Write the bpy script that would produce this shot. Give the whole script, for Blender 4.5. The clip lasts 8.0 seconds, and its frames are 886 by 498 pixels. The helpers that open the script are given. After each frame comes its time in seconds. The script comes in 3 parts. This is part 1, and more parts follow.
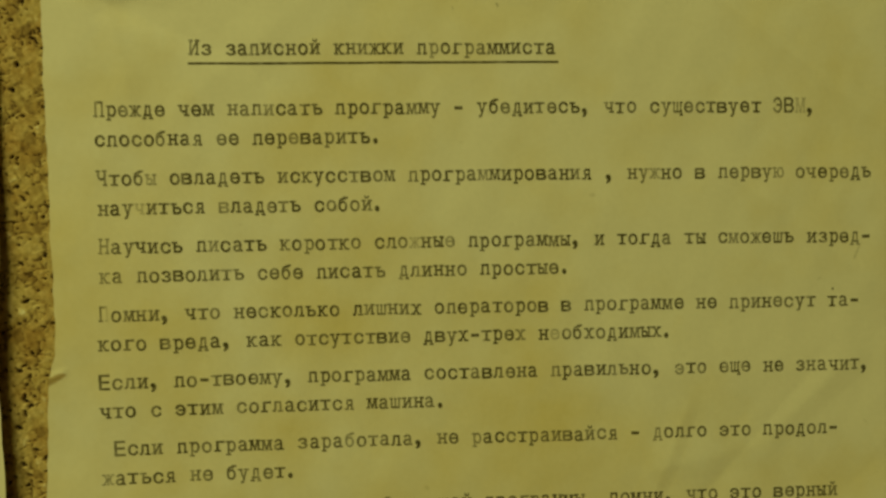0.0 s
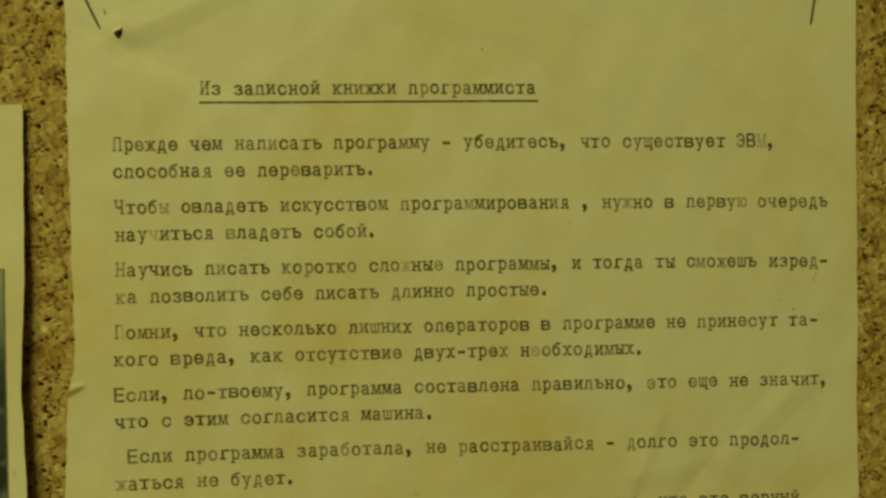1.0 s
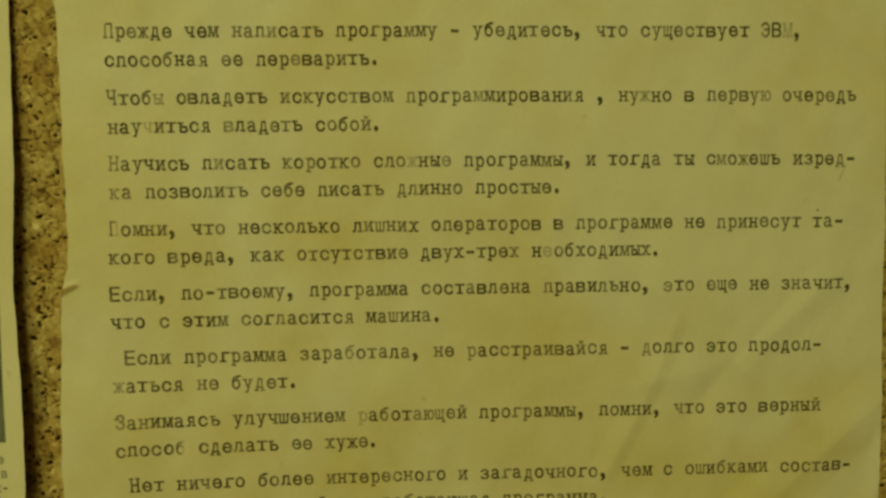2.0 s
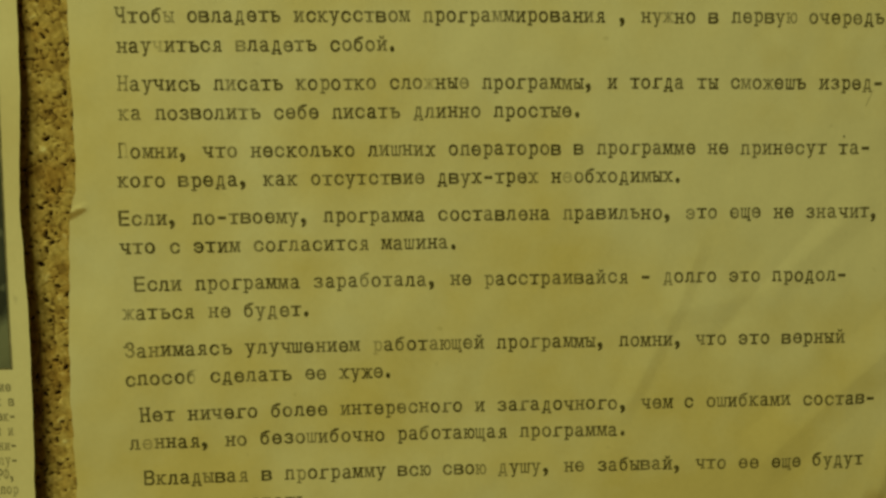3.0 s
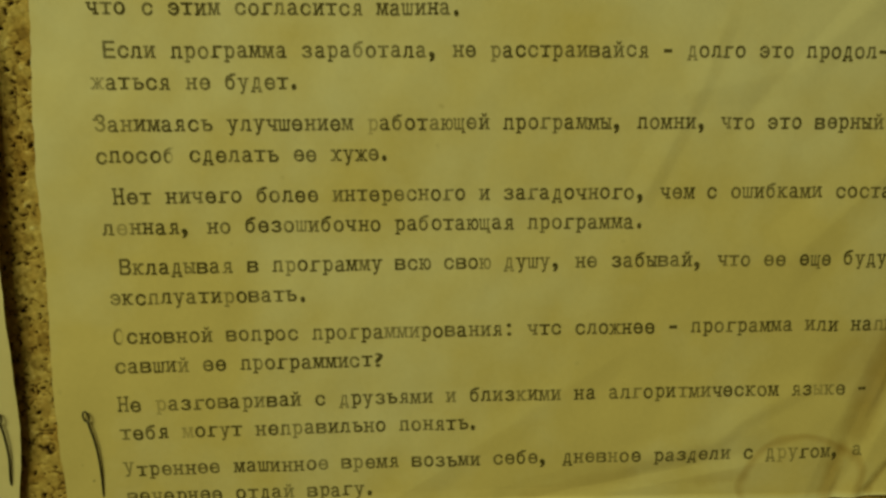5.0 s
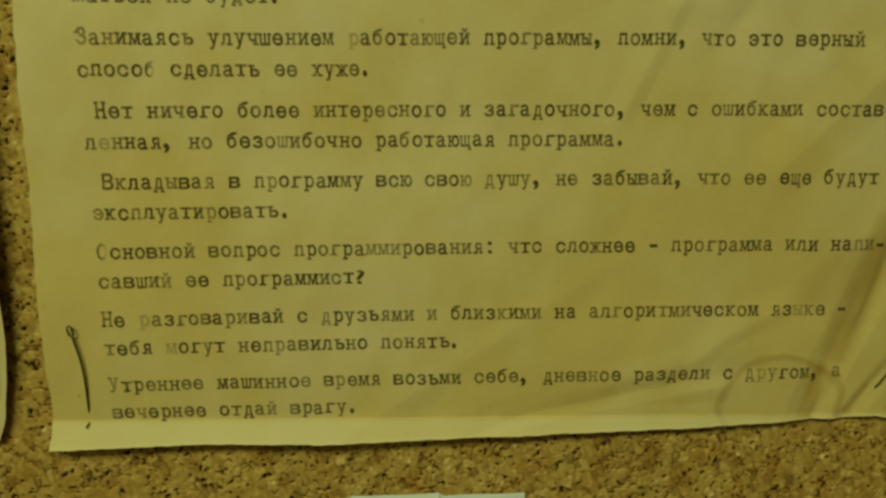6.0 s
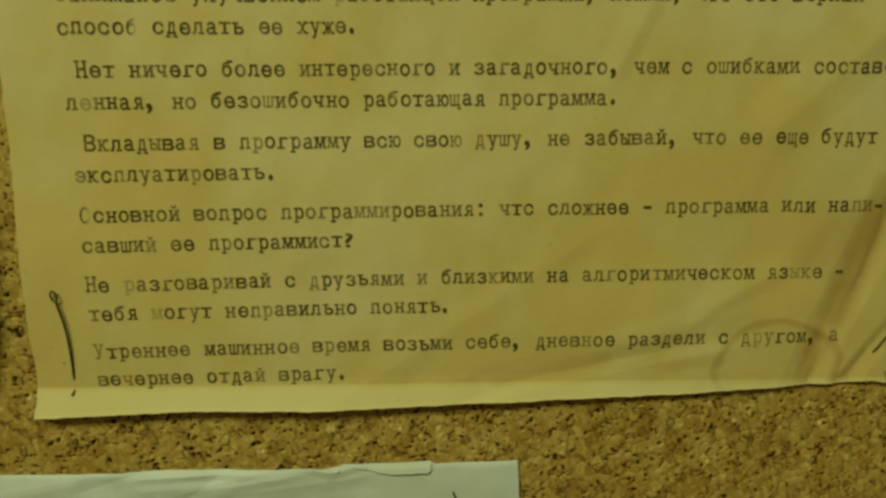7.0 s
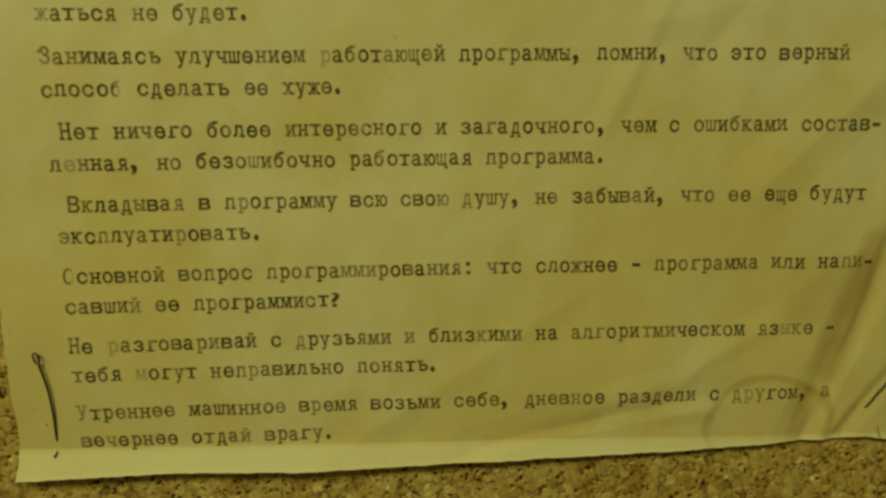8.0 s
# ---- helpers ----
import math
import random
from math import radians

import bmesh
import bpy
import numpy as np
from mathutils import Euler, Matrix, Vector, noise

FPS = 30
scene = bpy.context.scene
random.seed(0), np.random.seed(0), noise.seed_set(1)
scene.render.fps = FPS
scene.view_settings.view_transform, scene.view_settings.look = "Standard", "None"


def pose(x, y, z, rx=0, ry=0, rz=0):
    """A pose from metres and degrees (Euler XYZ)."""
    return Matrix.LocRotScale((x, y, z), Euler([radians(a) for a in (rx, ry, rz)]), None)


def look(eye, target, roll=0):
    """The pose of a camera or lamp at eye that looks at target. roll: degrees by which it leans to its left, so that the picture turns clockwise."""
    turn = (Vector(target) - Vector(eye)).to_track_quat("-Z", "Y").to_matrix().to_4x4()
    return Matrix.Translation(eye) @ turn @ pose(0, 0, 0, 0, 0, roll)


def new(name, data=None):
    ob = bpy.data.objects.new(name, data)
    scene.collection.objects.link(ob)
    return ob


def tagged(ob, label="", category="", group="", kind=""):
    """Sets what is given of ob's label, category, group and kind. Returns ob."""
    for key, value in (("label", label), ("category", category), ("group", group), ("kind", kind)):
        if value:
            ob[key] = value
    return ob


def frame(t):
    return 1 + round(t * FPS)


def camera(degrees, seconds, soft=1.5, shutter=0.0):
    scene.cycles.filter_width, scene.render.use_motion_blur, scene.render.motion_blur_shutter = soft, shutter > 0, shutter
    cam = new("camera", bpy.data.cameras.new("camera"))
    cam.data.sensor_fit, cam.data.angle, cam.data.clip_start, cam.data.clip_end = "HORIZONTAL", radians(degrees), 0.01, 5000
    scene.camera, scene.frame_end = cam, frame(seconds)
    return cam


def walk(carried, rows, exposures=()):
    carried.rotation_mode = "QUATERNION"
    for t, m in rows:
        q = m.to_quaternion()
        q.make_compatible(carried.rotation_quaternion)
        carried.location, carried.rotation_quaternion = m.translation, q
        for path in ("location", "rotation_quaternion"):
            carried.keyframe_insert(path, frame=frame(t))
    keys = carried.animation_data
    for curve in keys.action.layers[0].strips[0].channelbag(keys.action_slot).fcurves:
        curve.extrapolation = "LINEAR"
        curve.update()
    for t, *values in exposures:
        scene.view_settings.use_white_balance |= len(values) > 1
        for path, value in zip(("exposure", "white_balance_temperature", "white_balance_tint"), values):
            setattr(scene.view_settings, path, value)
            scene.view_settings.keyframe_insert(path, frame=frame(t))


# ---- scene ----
# ---- camera and walk ----
# x runs along the board, y into it, z up; heights in PATH count from the underline of the sheet's title
LEVEL = 1.5
cam = camera(78.00, 8.0, soft=2.75)
PATH = [
    (0, (0.07585, -0.13237, -0.04091), (0.09736, 0.36690, -0.05728), -1.26),
    (0.5, (0.07646, -0.13699, -0.03659), (0.09711, 0.36248, -0.04691), -1.27),
    (1, (0.07862, -0.14372, -0.03691), (0.09925, 0.35579, -0.04478), -1.12),
    (1.5, (0.07746, -0.14257, -0.04759), (0.09780, 0.35679, -0.06284), -0.95),
    (1.7, (0.07833, -0.14006, -0.05314), (0.09622, 0.35925, -0.07228), -1.20),
    (2.8, (0.07157, -0.13634, -0.07262), (0.08956, 0.36273, -0.09710), -0.89),
    (3, (0.07245, -0.13536, -0.07686), (0.09072, 0.36363, -0.10290), -1.01),
    (3.5, (0.07322, -0.13402, -0.08458), (0.09075, 0.36474, -0.11514), -1.19),
    (4, (0.07355, -0.13193, -0.09740), (0.09116, 0.36640, -0.13422), -1.13),
    (4.5, (0.07088, -0.12741, -0.10975), (0.08822, 0.37046, -0.15256), -1.07),
    (4.7, (0.07102, -0.12647, -0.11553), (0.08943, 0.37116, -0.16062), -0.95),
    (5.8, (0.07505, -0.12905, -0.14040), (0.09239, 0.36787, -0.19302), -0.72),
    (6, (0.07606, -0.12941, -0.14201), (0.09278, 0.36735, -0.19638), -0.83),
    (6.5, (0.07501, -0.12924, -0.14964), (0.09047, 0.36697, -0.20915), -1.03),
    (7, (0.07831, -0.12794, -0.14985), (0.09494, 0.36829, -0.20882), -1.12),
    (7.5, (0.08448, -0.12692, -0.14094), (0.10402, 0.36988, -0.19395), -1.16),
    (8, (0.08130, -0.12577, -0.13838), (0.09928, 0.37125, -0.18980), -1.29),
]
LIFT = Matrix.Translation((0, 0, LEVEL))
walk(cam, [(t, LIFT @ look(eye, target, roll)) for t, eye, target, roll in PATH])

# ---- world and light ----
world = bpy.data.worlds.new("world")
scene.world = world
world.use_nodes = True
world.node_tree.nodes["Background"].inputs["Color"].default_value = (0.8, 0.9, 0.6, 1)
world.node_tree.nodes["Background"].inputs["Strength"].default_value = 0.05
scene.view_settings.exposure = 0.0

LAMP_AT = Vector((-0.5, -0.95, 2.35))
lamp_data = bpy.data.lights.new("ceiling_lamp", "AREA")
lamp_data.shape, lamp_data.size, lamp_data.size_y = "RECTANGLE", 1.0, 0.42
lamp_data.energy, lamp_data.color = 17.7, (0.925, 1.0, 0.44)
lamp = new("ceiling_lamp", lamp_data)
lamp.matrix_world = Matrix.Translation(LAMP_AT)

MM = 0.001
PITCH = 2.82 * MM


# ---- materials ----
def material(name, rough=0.8, specular=0.3):
    mat = bpy.data.materials.new(name)
    mat.use_nodes = True
    tree = mat.node_tree
    bsdf = tree.nodes["Principled BSDF"]
    bsdf.inputs["Roughness"].default_value = rough
    bsdf.inputs["Specular IOR Level"].default_value = specular
    return mat, tree, bsdf


def node(tree, kind, **settings):
    n = tree.nodes.new(kind)
    for key, value in settings.items():
        n.inputs[key].default_value = value
    return n


def noise_node(tree, scale, detail=3.0, rough=0.55, stretch=None):
    n = node(tree, "ShaderNodeTexNoise", Scale=scale, Detail=detail, Roughness=rough)
    co = tree.nodes.new("ShaderNodeTexCoord")
    if stretch:
        m = node(tree, "ShaderNodeMapping", Scale=stretch)
        tree.links.new(co.outputs["Object"], m.inputs["Vector"])
        tree.links.new(m.outputs["Vector"], n.inputs["Vector"])
    else:
        tree.links.new(co.outputs["Object"], n.inputs["Vector"])
    return n


def ramp(tree, source, stops):
    r = tree.nodes.new("ShaderNodeValToRGB")
    while len(r.color_ramp.elements) < len(stops):
        r.color_ramp.elements.new(0.5)
    for e, (at, colour) in zip(r.color_ramp.elements, stops):
        e.position, e.color = at, (*colour, 1)
    tree.links.new(source, r.inputs["Fac"])
    return r


def mix(tree, kind, fac, a, b):
    m = tree.nodes.new("ShaderNodeMix")
    m.data_type, m.blend_type = "RGBA", kind
    for socket, value in ((m.inputs[0], fac), (m.inputs[6], a), (m.inputs[7], b)):
        if isinstance(value, (int, float)):
            socket.default_value = value
        elif isinstance(value, tuple):
            socket.default_value = (*value, 1)
        else:
            tree.links.new(value, socket)
    return m.outputs[2]


def bump(tree, bsdf, source, strength, distance):
    b = node(tree, "ShaderNodeBump", Strength=strength, Distance=distance)
    tree.links.new(source, b.inputs["Height"])
    tree.links.new(b.outputs["Normal"], bsdf.inputs["Normal"])
    return b


def math_node(tree, op, a, b=None):
    m = tree.nodes.new("ShaderNodeMath")
    m.operation = op
    for socket, value in zip(m.inputs, (a, b)):
        if isinstance(value, (int, float)):
            socket.default_value = value
        elif value is not None:
            tree.links.new(value, socket)
    return m.outputs[0]


def paper_material(name, colour, aged, stain=None, drift=(0.0, 0.0), turned=None, fold_stain_shade=()):
    """Paper: cloudy ageing, small foxing specks, fibre relief, and a dried ring where stain gives (x, z, radius) of
    one. drift: slopes along x and z of yellowing and painted light.
    turned: (z, slope) of a fold under which the strip is paler. Last come brown marks (x0, z0, x1, z1, width) along old
    folds, stain and crease shade painted together."""
    mat, tree, bsdf = material(name, 0.72, 0.25)
    cloud = noise_node(tree, 13.0, 3.0, 0.55)
    blotch = noise_node(tree, 42.0, 4.0, 0.6)
    age_and_light = math_node(tree, "ADD", math_node(tree, "MULTIPLY", cloud.outputs["Fac"], 0.65), math_node(tree, "MULTIPLY", blotch.outputs["Fac"], 0.35))
    # yellowing and the page's fall of light, painted as one colour gradient
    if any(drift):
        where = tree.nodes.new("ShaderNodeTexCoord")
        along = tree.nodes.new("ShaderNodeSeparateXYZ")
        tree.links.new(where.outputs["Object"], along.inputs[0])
        age_and_light = math_node(tree, "ADD", age_and_light, math_node(tree, "MULTIPLY", math_node(tree, "SUBTRACT", along.outputs["X"], 0.09), drift[0]))
        age_and_light = math_node(tree, "ADD", age_and_light, math_node(tree, "MULTIPLY", math_node(tree, "SUBTRACT", along.outputs["Z"], LEVEL - 0.09), drift[1]))
    base = ramp(tree, age_and_light, [(0.40, aged), (0.49, tuple((a + c) / 2 for a, c in zip(aged, colour))), (0.58, colour)]).outputs["Color"]
    fibre = noise_node(tree, 700.0, 3.0, 0.6)
    tone = ramp(tree, fibre.outputs["Fac"], [(0.25, (0.94, 0.935, 0.92)), (0.7, (1, 1, 1))]).outputs["Color"]
    base = mix(tree, "MULTIPLY", 0.7, base, tone)
    spot = noise_node(tree, 190.0, 1.0)
    specks = ramp(tree, spot.outputs["Fac"], [(0.76, (0, 0, 0)), (0.82, (1, 1, 1))]).outputs["Color"]
    base = mix(tree, "MIX", math_node(tree, "MULTIPLY", specks, 0.35), base, tuple(c * 0.55 for c in aged))
    if stain:
        co = tree.nodes.new("ShaderNodeTexCoord")
        part_xyz = tree.nodes.new("ShaderNodeSeparateXYZ")
        wob = noise_node(tree, 60.0, 2.0)
        tree.links.new(co.outputs["Object"], part_xyz.inputs[0])
        dx = math_node(tree, "MULTIPLY", math_node(tree, "SUBTRACT", part_xyz.outputs["X"], stain[0]), 0.76)
        dz = math_node(tree, "SUBTRACT", part_xyz.outputs["Z"], stain[1])
        d = math_node(tree, "SQRT", math_node(tree, "ADD", math_node(tree, "MULTIPLY", dx, dx), math_node(tree, "MULTIPLY", dz, dz)))
        d = math_node(tree, "ADD", d, math_node(tree, "MULTIPLY", math_node(tree, "SUBTRACT", wob.outputs["Fac"], 0.5), 0.005))
        s = math_node(tree, "DIVIDE", d, stain[2])
        ring = ramp(tree, s, [(0.0, (0.08, 0.08, 0.08)), (0.80, (0.16, 0.16, 0.16)), (0.90, (0.7, 0.7, 0.7)), (0.94, (0.6, 0.6, 0.6)), (1.0, (0, 0, 0))]).outputs["Color"]
        base = mix(tree, "MULTIPLY", math_node(tree, "MULTIPLY", ring, 0.8), base, (0.66, 0.53, 0.34))
    if turned or fold_stain_shade:
        at = tree.nodes.new("ShaderNodeTexCoord")
        axes = tree.nodes.new("ShaderNodeSeparateXYZ")
        tree.links.new(at.outputs["Object"], axes.inputs[0])
        sway = noise_node(tree, 90.0, 3.0, 0.6)
        stray = math_node(tree, "MULTIPLY", math_node(tree, "SUBTRACT", sway.outputs["Fac"], 0.5), 0.005)
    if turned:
        # below the fold line the base is mixed towards a paler tint
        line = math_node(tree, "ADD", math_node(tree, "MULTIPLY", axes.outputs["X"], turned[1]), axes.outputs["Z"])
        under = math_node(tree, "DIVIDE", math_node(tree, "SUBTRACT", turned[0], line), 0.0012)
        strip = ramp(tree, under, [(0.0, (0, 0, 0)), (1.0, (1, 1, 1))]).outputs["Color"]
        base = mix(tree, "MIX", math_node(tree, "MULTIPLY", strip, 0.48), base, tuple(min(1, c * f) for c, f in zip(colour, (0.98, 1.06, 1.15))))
    # brown stain and the shade of the creases, multiplied into the paper colour
    for x0, z0, x1, z1, width, depth in fold_stain_shade:
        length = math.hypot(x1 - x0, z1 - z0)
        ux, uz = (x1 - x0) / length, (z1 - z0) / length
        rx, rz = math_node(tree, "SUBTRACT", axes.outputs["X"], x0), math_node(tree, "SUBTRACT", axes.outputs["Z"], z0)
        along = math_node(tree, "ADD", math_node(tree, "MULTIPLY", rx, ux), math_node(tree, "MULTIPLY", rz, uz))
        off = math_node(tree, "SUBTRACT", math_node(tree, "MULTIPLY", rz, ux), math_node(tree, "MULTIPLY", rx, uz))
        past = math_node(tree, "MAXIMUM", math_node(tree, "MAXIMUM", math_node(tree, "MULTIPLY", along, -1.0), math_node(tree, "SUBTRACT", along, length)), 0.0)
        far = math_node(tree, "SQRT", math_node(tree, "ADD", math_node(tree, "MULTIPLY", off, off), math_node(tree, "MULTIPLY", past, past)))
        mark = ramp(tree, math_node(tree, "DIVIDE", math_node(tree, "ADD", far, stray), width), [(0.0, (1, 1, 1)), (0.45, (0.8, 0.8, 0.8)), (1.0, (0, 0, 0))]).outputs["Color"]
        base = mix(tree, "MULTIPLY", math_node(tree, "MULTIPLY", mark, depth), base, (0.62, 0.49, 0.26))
    tree.links.new(base, bsdf.inputs["Base Color"])
    bump(tree, bsdf, fibre.outputs["Fac"], 0.15, 0.0001)
    return mat


def ink_material(name, colour, cover):
    """Typed ribbon ink: the mesh's ink attribute gives how hard each key struck; fabric weave and paper tooth break it up."""
    mat, tree, bsdf = material(name, 0.85, 0.1)
    bsdf.inputs["Base Color"].default_value = (*colour, 1)
    struck = tree.nodes.new("ShaderNodeAttribute")
    struck.attribute_name = "ink"
    grain = noise_node(tree, 1500.0, 2.0, 0.7)
    blot = noise_node(tree, 420.0, 2.0)
    g = ramp(tree, grain.outputs["Fac"], [(0.3, (0.68,) * 3), (0.6, (1,) * 3)]).outputs["Color"]
    b = ramp(tree, blot.outputs["Fac"], [(0.3, (0.66,) * 3), (0.52, (1,) * 3)]).outputs["Color"]
    alpha = math_node(tree, "MULTIPLY", math_node(tree, "MULTIPLY", g, b), struck.outputs["Fac"])
    alpha = math_node(tree, "MULTIPLY", alpha, cover)
    tree.links.new(alpha, bsdf.inputs["Alpha"])
    return mat


def cork_material(name):
    mat, tree, bsdf = material(name, 0.9, 0.15)
    tone = tree.nodes.new("ShaderNodeAttribute")
    tone.attribute_name = "grain"
    fine = noise_node(tree, 900.0, 4.0, 0.65)
    wide = noise_node(tree, 130.0, 3.0)
    base = ramp(tree, tone.outputs["Fac"], [(0.0, (0.022, 0.011, 0.004)), (0.1, (0.18, 0.105, 0.028)), (0.42, (0.52, 0.36, 0.105)),
                                            (0.8, (0.70, 0.52, 0.19)), (1.0, (0.90, 0.78, 0.42))]).outputs["Color"]
    shade = ramp(tree, fine.outputs["Fac"], [(0.3, (0.66, 0.61, 0.55)), (0.65, (1.06, 1.06, 1.06))]).outputs["Color"]
    base = mix(tree, "MULTIPLY", 0.9, base, shade)
    drift = ramp(tree, wide.outputs["Fac"], [(0.34, (0.82, 0.66, 0.45)), (0.62, (1.06, 1.06, 1.06))]).outputs["Color"]
    base = mix(tree, "MULTIPLY", 0.8, base, drift)
    tree.links.new(base, bsdf.inputs["Base Color"])
    bump(tree, bsdf, fine.outputs["Fac"], 0.3, 0.0002)
    return mat


def far_cork_material(name):
    mat, tree, bsdf = material(name, 0.9, 0.15)
    cells = node(tree, "ShaderNodeTexVoronoi", Scale=380.0)
    co = tree.nodes.new("ShaderNodeTexCoord")
    tree.links.new(co.outputs["Object"], cells.inputs["Vector"])
    base = ramp(tree, cells.outputs["Color"], [(0.1, (0.22, 0.125, 0.035)), (0.5, (0.40, 0.245, 0.07)), (0.9, (0.52, 0.35, 0.12))]).outputs["Color"]
    tree.links.new(base, bsdf.inputs["Base Color"])
    bump(tree, bsdf, cells.outputs["Distance"], 0.6, 0.0006)
    return mat


def plain_material(name, colour, rough, metal=0.0, scale=40.0, vary=0.12):
    mat, tree, bsdf = material(name, rough, 0.4)
    n = noise_node(tree, scale, 4.0)
    base = ramp(tree, n.outputs["Fac"], [(0.3, tuple(c * (1 - vary) for c in colour)), (0.7, colour)]).outputs["Color"]
    tree.links.new(base, bsdf.inputs["Base Color"])
    bsdf.inputs["Metallic"].default_value = metal
    bump(tree, bsdf, n.outputs["Fac"], 0.15, 0.0005)
    return mat


def photo_material(name, top, bottom):
    """A screened black-and-white press photograph: pale sky above dark masses, with a pale ground below."""
    mat, tree, bsdf = material(name, 0.6, 0.3)
    co = tree.nodes.new("ShaderNodeTexCoord")
    xyz = tree.nodes.new("ShaderNodeSeparateXYZ")
    tree.links.new(co.outputs["Object"], xyz.inputs[0])
    down = math_node(tree, "DIVIDE", math_node(tree, "SUBTRACT", top, xyz.outputs["Z"]), top - bottom)
    lumps = noise_node(tree, 70.0, 5.0, 0.65)
    v = math_node(tree, "ADD", down, math_node(tree, "MULTIPLY", math_node(tree, "SUBTRACT", lumps.outputs["Fac"], 0.5), 0.35))
    base = ramp(tree, v, [(0.0, (0.34, 0.33, 0.22)), (0.26, (0.16, 0.165, 0.11)), (0.42, (0.035, 0.036, 0.026)), (0.62, (0.05, 0.052, 0.036)),
                          (0.8, (0.028, 0.028, 0.02)), (0.88, (0.2, 0.2, 0.13)), (1.0, (0.16, 0.16, 0.1))]).outputs["Color"]
    patch = ramp(tree, noise_node(tree, 210.0, 2.0).outputs["Fac"], [(0.62, (0, 0, 0)), (0.72, (1, 1, 1))]).outputs["Color"]
    base = mix(tree, "MIX", math_node(tree, "MULTIPLY", patch, 0.5), base, (0.22, 0.22, 0.15))
    tree.links.new(base, bsdf.inputs["Base Color"])
    return mat


# brown stains on the folds, with crease shade painted in, in mm
FOLD_STAIN_SHADE = [(x0 * MM, LEVEL + z0 * MM, x1 * MM, LEVEL + z1 * MM, width * MM, depth) for x0, z0, x1, z1, width, depth in (
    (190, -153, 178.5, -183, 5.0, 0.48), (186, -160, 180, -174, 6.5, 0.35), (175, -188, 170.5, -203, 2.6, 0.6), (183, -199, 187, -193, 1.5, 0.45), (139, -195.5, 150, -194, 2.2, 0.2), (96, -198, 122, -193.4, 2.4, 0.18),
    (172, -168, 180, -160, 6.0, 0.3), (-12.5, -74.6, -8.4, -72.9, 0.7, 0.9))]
PAPER = paper_material("yellowed_paper", (0.81, 0.70, 0.44), (0.745, 0.585, 0.245), (164.5 * MM, LEVEL - 197 * MM, 13.0 * MM), (0.12, 0.66), (LEVEL - 0.1966, 0.018), FOLD_STAIN_SHADE)
CLIPPING = paper_material("newsprint", (0.82, 0.70, 0.42), (0.74, 0.60, 0.32))
WHITE = paper_material("white_paper", (0.74, 0.82, 0.96), (0.67, 0.71, 0.73))
INK = ink_material("ribbon_ink", (0.088, 0.070, 0.020), 1.0)
PRINT = ink_material("printing_ink", (0.05, 0.042, 0.018), 0.66)
CORK = cork_material("cork")
HOLE_SHADE = plain_material("hole_shade", (0.03, 0.02, 0.01), 0.9)
CORK_BODY = far_cork_material("cork_body")
STEEL = plain_material("dull_steel", (0.12, 0.105, 0.07), 0.45, 0.7, 300.0, 0.5)
PHOTO = photo_material("press_photo", LEVEL - 42 * MM, LEVEL - 110.5 * MM)
WALL = plain_material("wall_paint", (0.74, 0.72, 0.64), 0.85)
CEILING = plain_material("ceiling_paint", (0.78, 0.77, 0.72), 0.9)
FLOOR = plain_material("floor_boards", (0.26, 0.17, 0.09), 0.5)
ENAMEL = plain_material("white_enamel", (0.75, 0.75, 0.72), 0.4)


# ---- mesh helpers ----
def mesh_object(name, verts, faces, mat, parent=None, label="", smooth=False):
    me = bpy.data.meshes.new(name)
    me.from_pydata([tuple(v) for v in verts], [], faces)
    me.materials.append(mat)
    if smooth:
        me.polygons.foreach_set("use_smooth", [True] * len(me.polygons))
    me.update()
    ob = new(name, me)
    if parent:
        ob.parent = parent
    if label:
        tagged(ob, label)
    return ob


def part(name, bm, mat, parent=None, label=""):
    me = bpy.data.meshes.new(name)
    bm.to_mesh(me)
    bm.free()
    me.materials.append(mat)
    ob = new(name, me)
    if parent:
        ob.parent = parent
    if label:
        tagged(ob, label)
    return ob


def box(x0, x1, y0, y1, z0, z1, bevel=0.0):
    bm = bmesh.new()
    bmesh.ops.create_cube(bm, size=1, matrix=Matrix.LocRotScale(((x0 + x1) / 2, (y0 + y1) / 2, (z0 + z1) / 2), None, (x1 - x0, y1 - y0, z1 - z0)))
    if bevel:
        bmesh.ops.bevel(bm, geom=bm.edges[:], offset=bevel, segments=2, affect="EDGES", profile=0.7)
    return bm


def ripple(seed, *sizes):
    """A smooth random function of x and z in metres, within about -1 to 1, with waves of the given sizes."""
    rng = np.random.default_rng(seed)
    waves = [(rng.uniform(0.7, 1.3) * 2 * np.pi / size, a, rng.uniform(0, 6.28)) for size in sizes for a in rng.uniform(0, 6.28, 4)]

    def f(x, z):
        return sum(np.sin(k * (x * np.cos(a) + z * np.sin(a)) + p) for k, a, p in waves) / len(waves) * 1.6
    return f


def crease(x, z, a, b, height, width, run=0.012):
    """A sharp fold along the line from a to b, in mm, that dies away past its ends."""
    ax, az, bx, bz = (v * MM for v in (*a, *b))
    length = math.hypot(bx - ax, bz - az)
    ux, uz = (bx - ax) / length, (bz - az) / length
    along = (x - ax) * ux + (z - az) * uz
    off = np.abs((z - az) * ux - (x - ax) * uz)
    past = np.maximum(np.maximum(-along, along - length), 0)
    return height * MM * np.maximum(1 - off / (width * MM), 0) ** 1.3 * np.exp(-(past / run) ** 2)


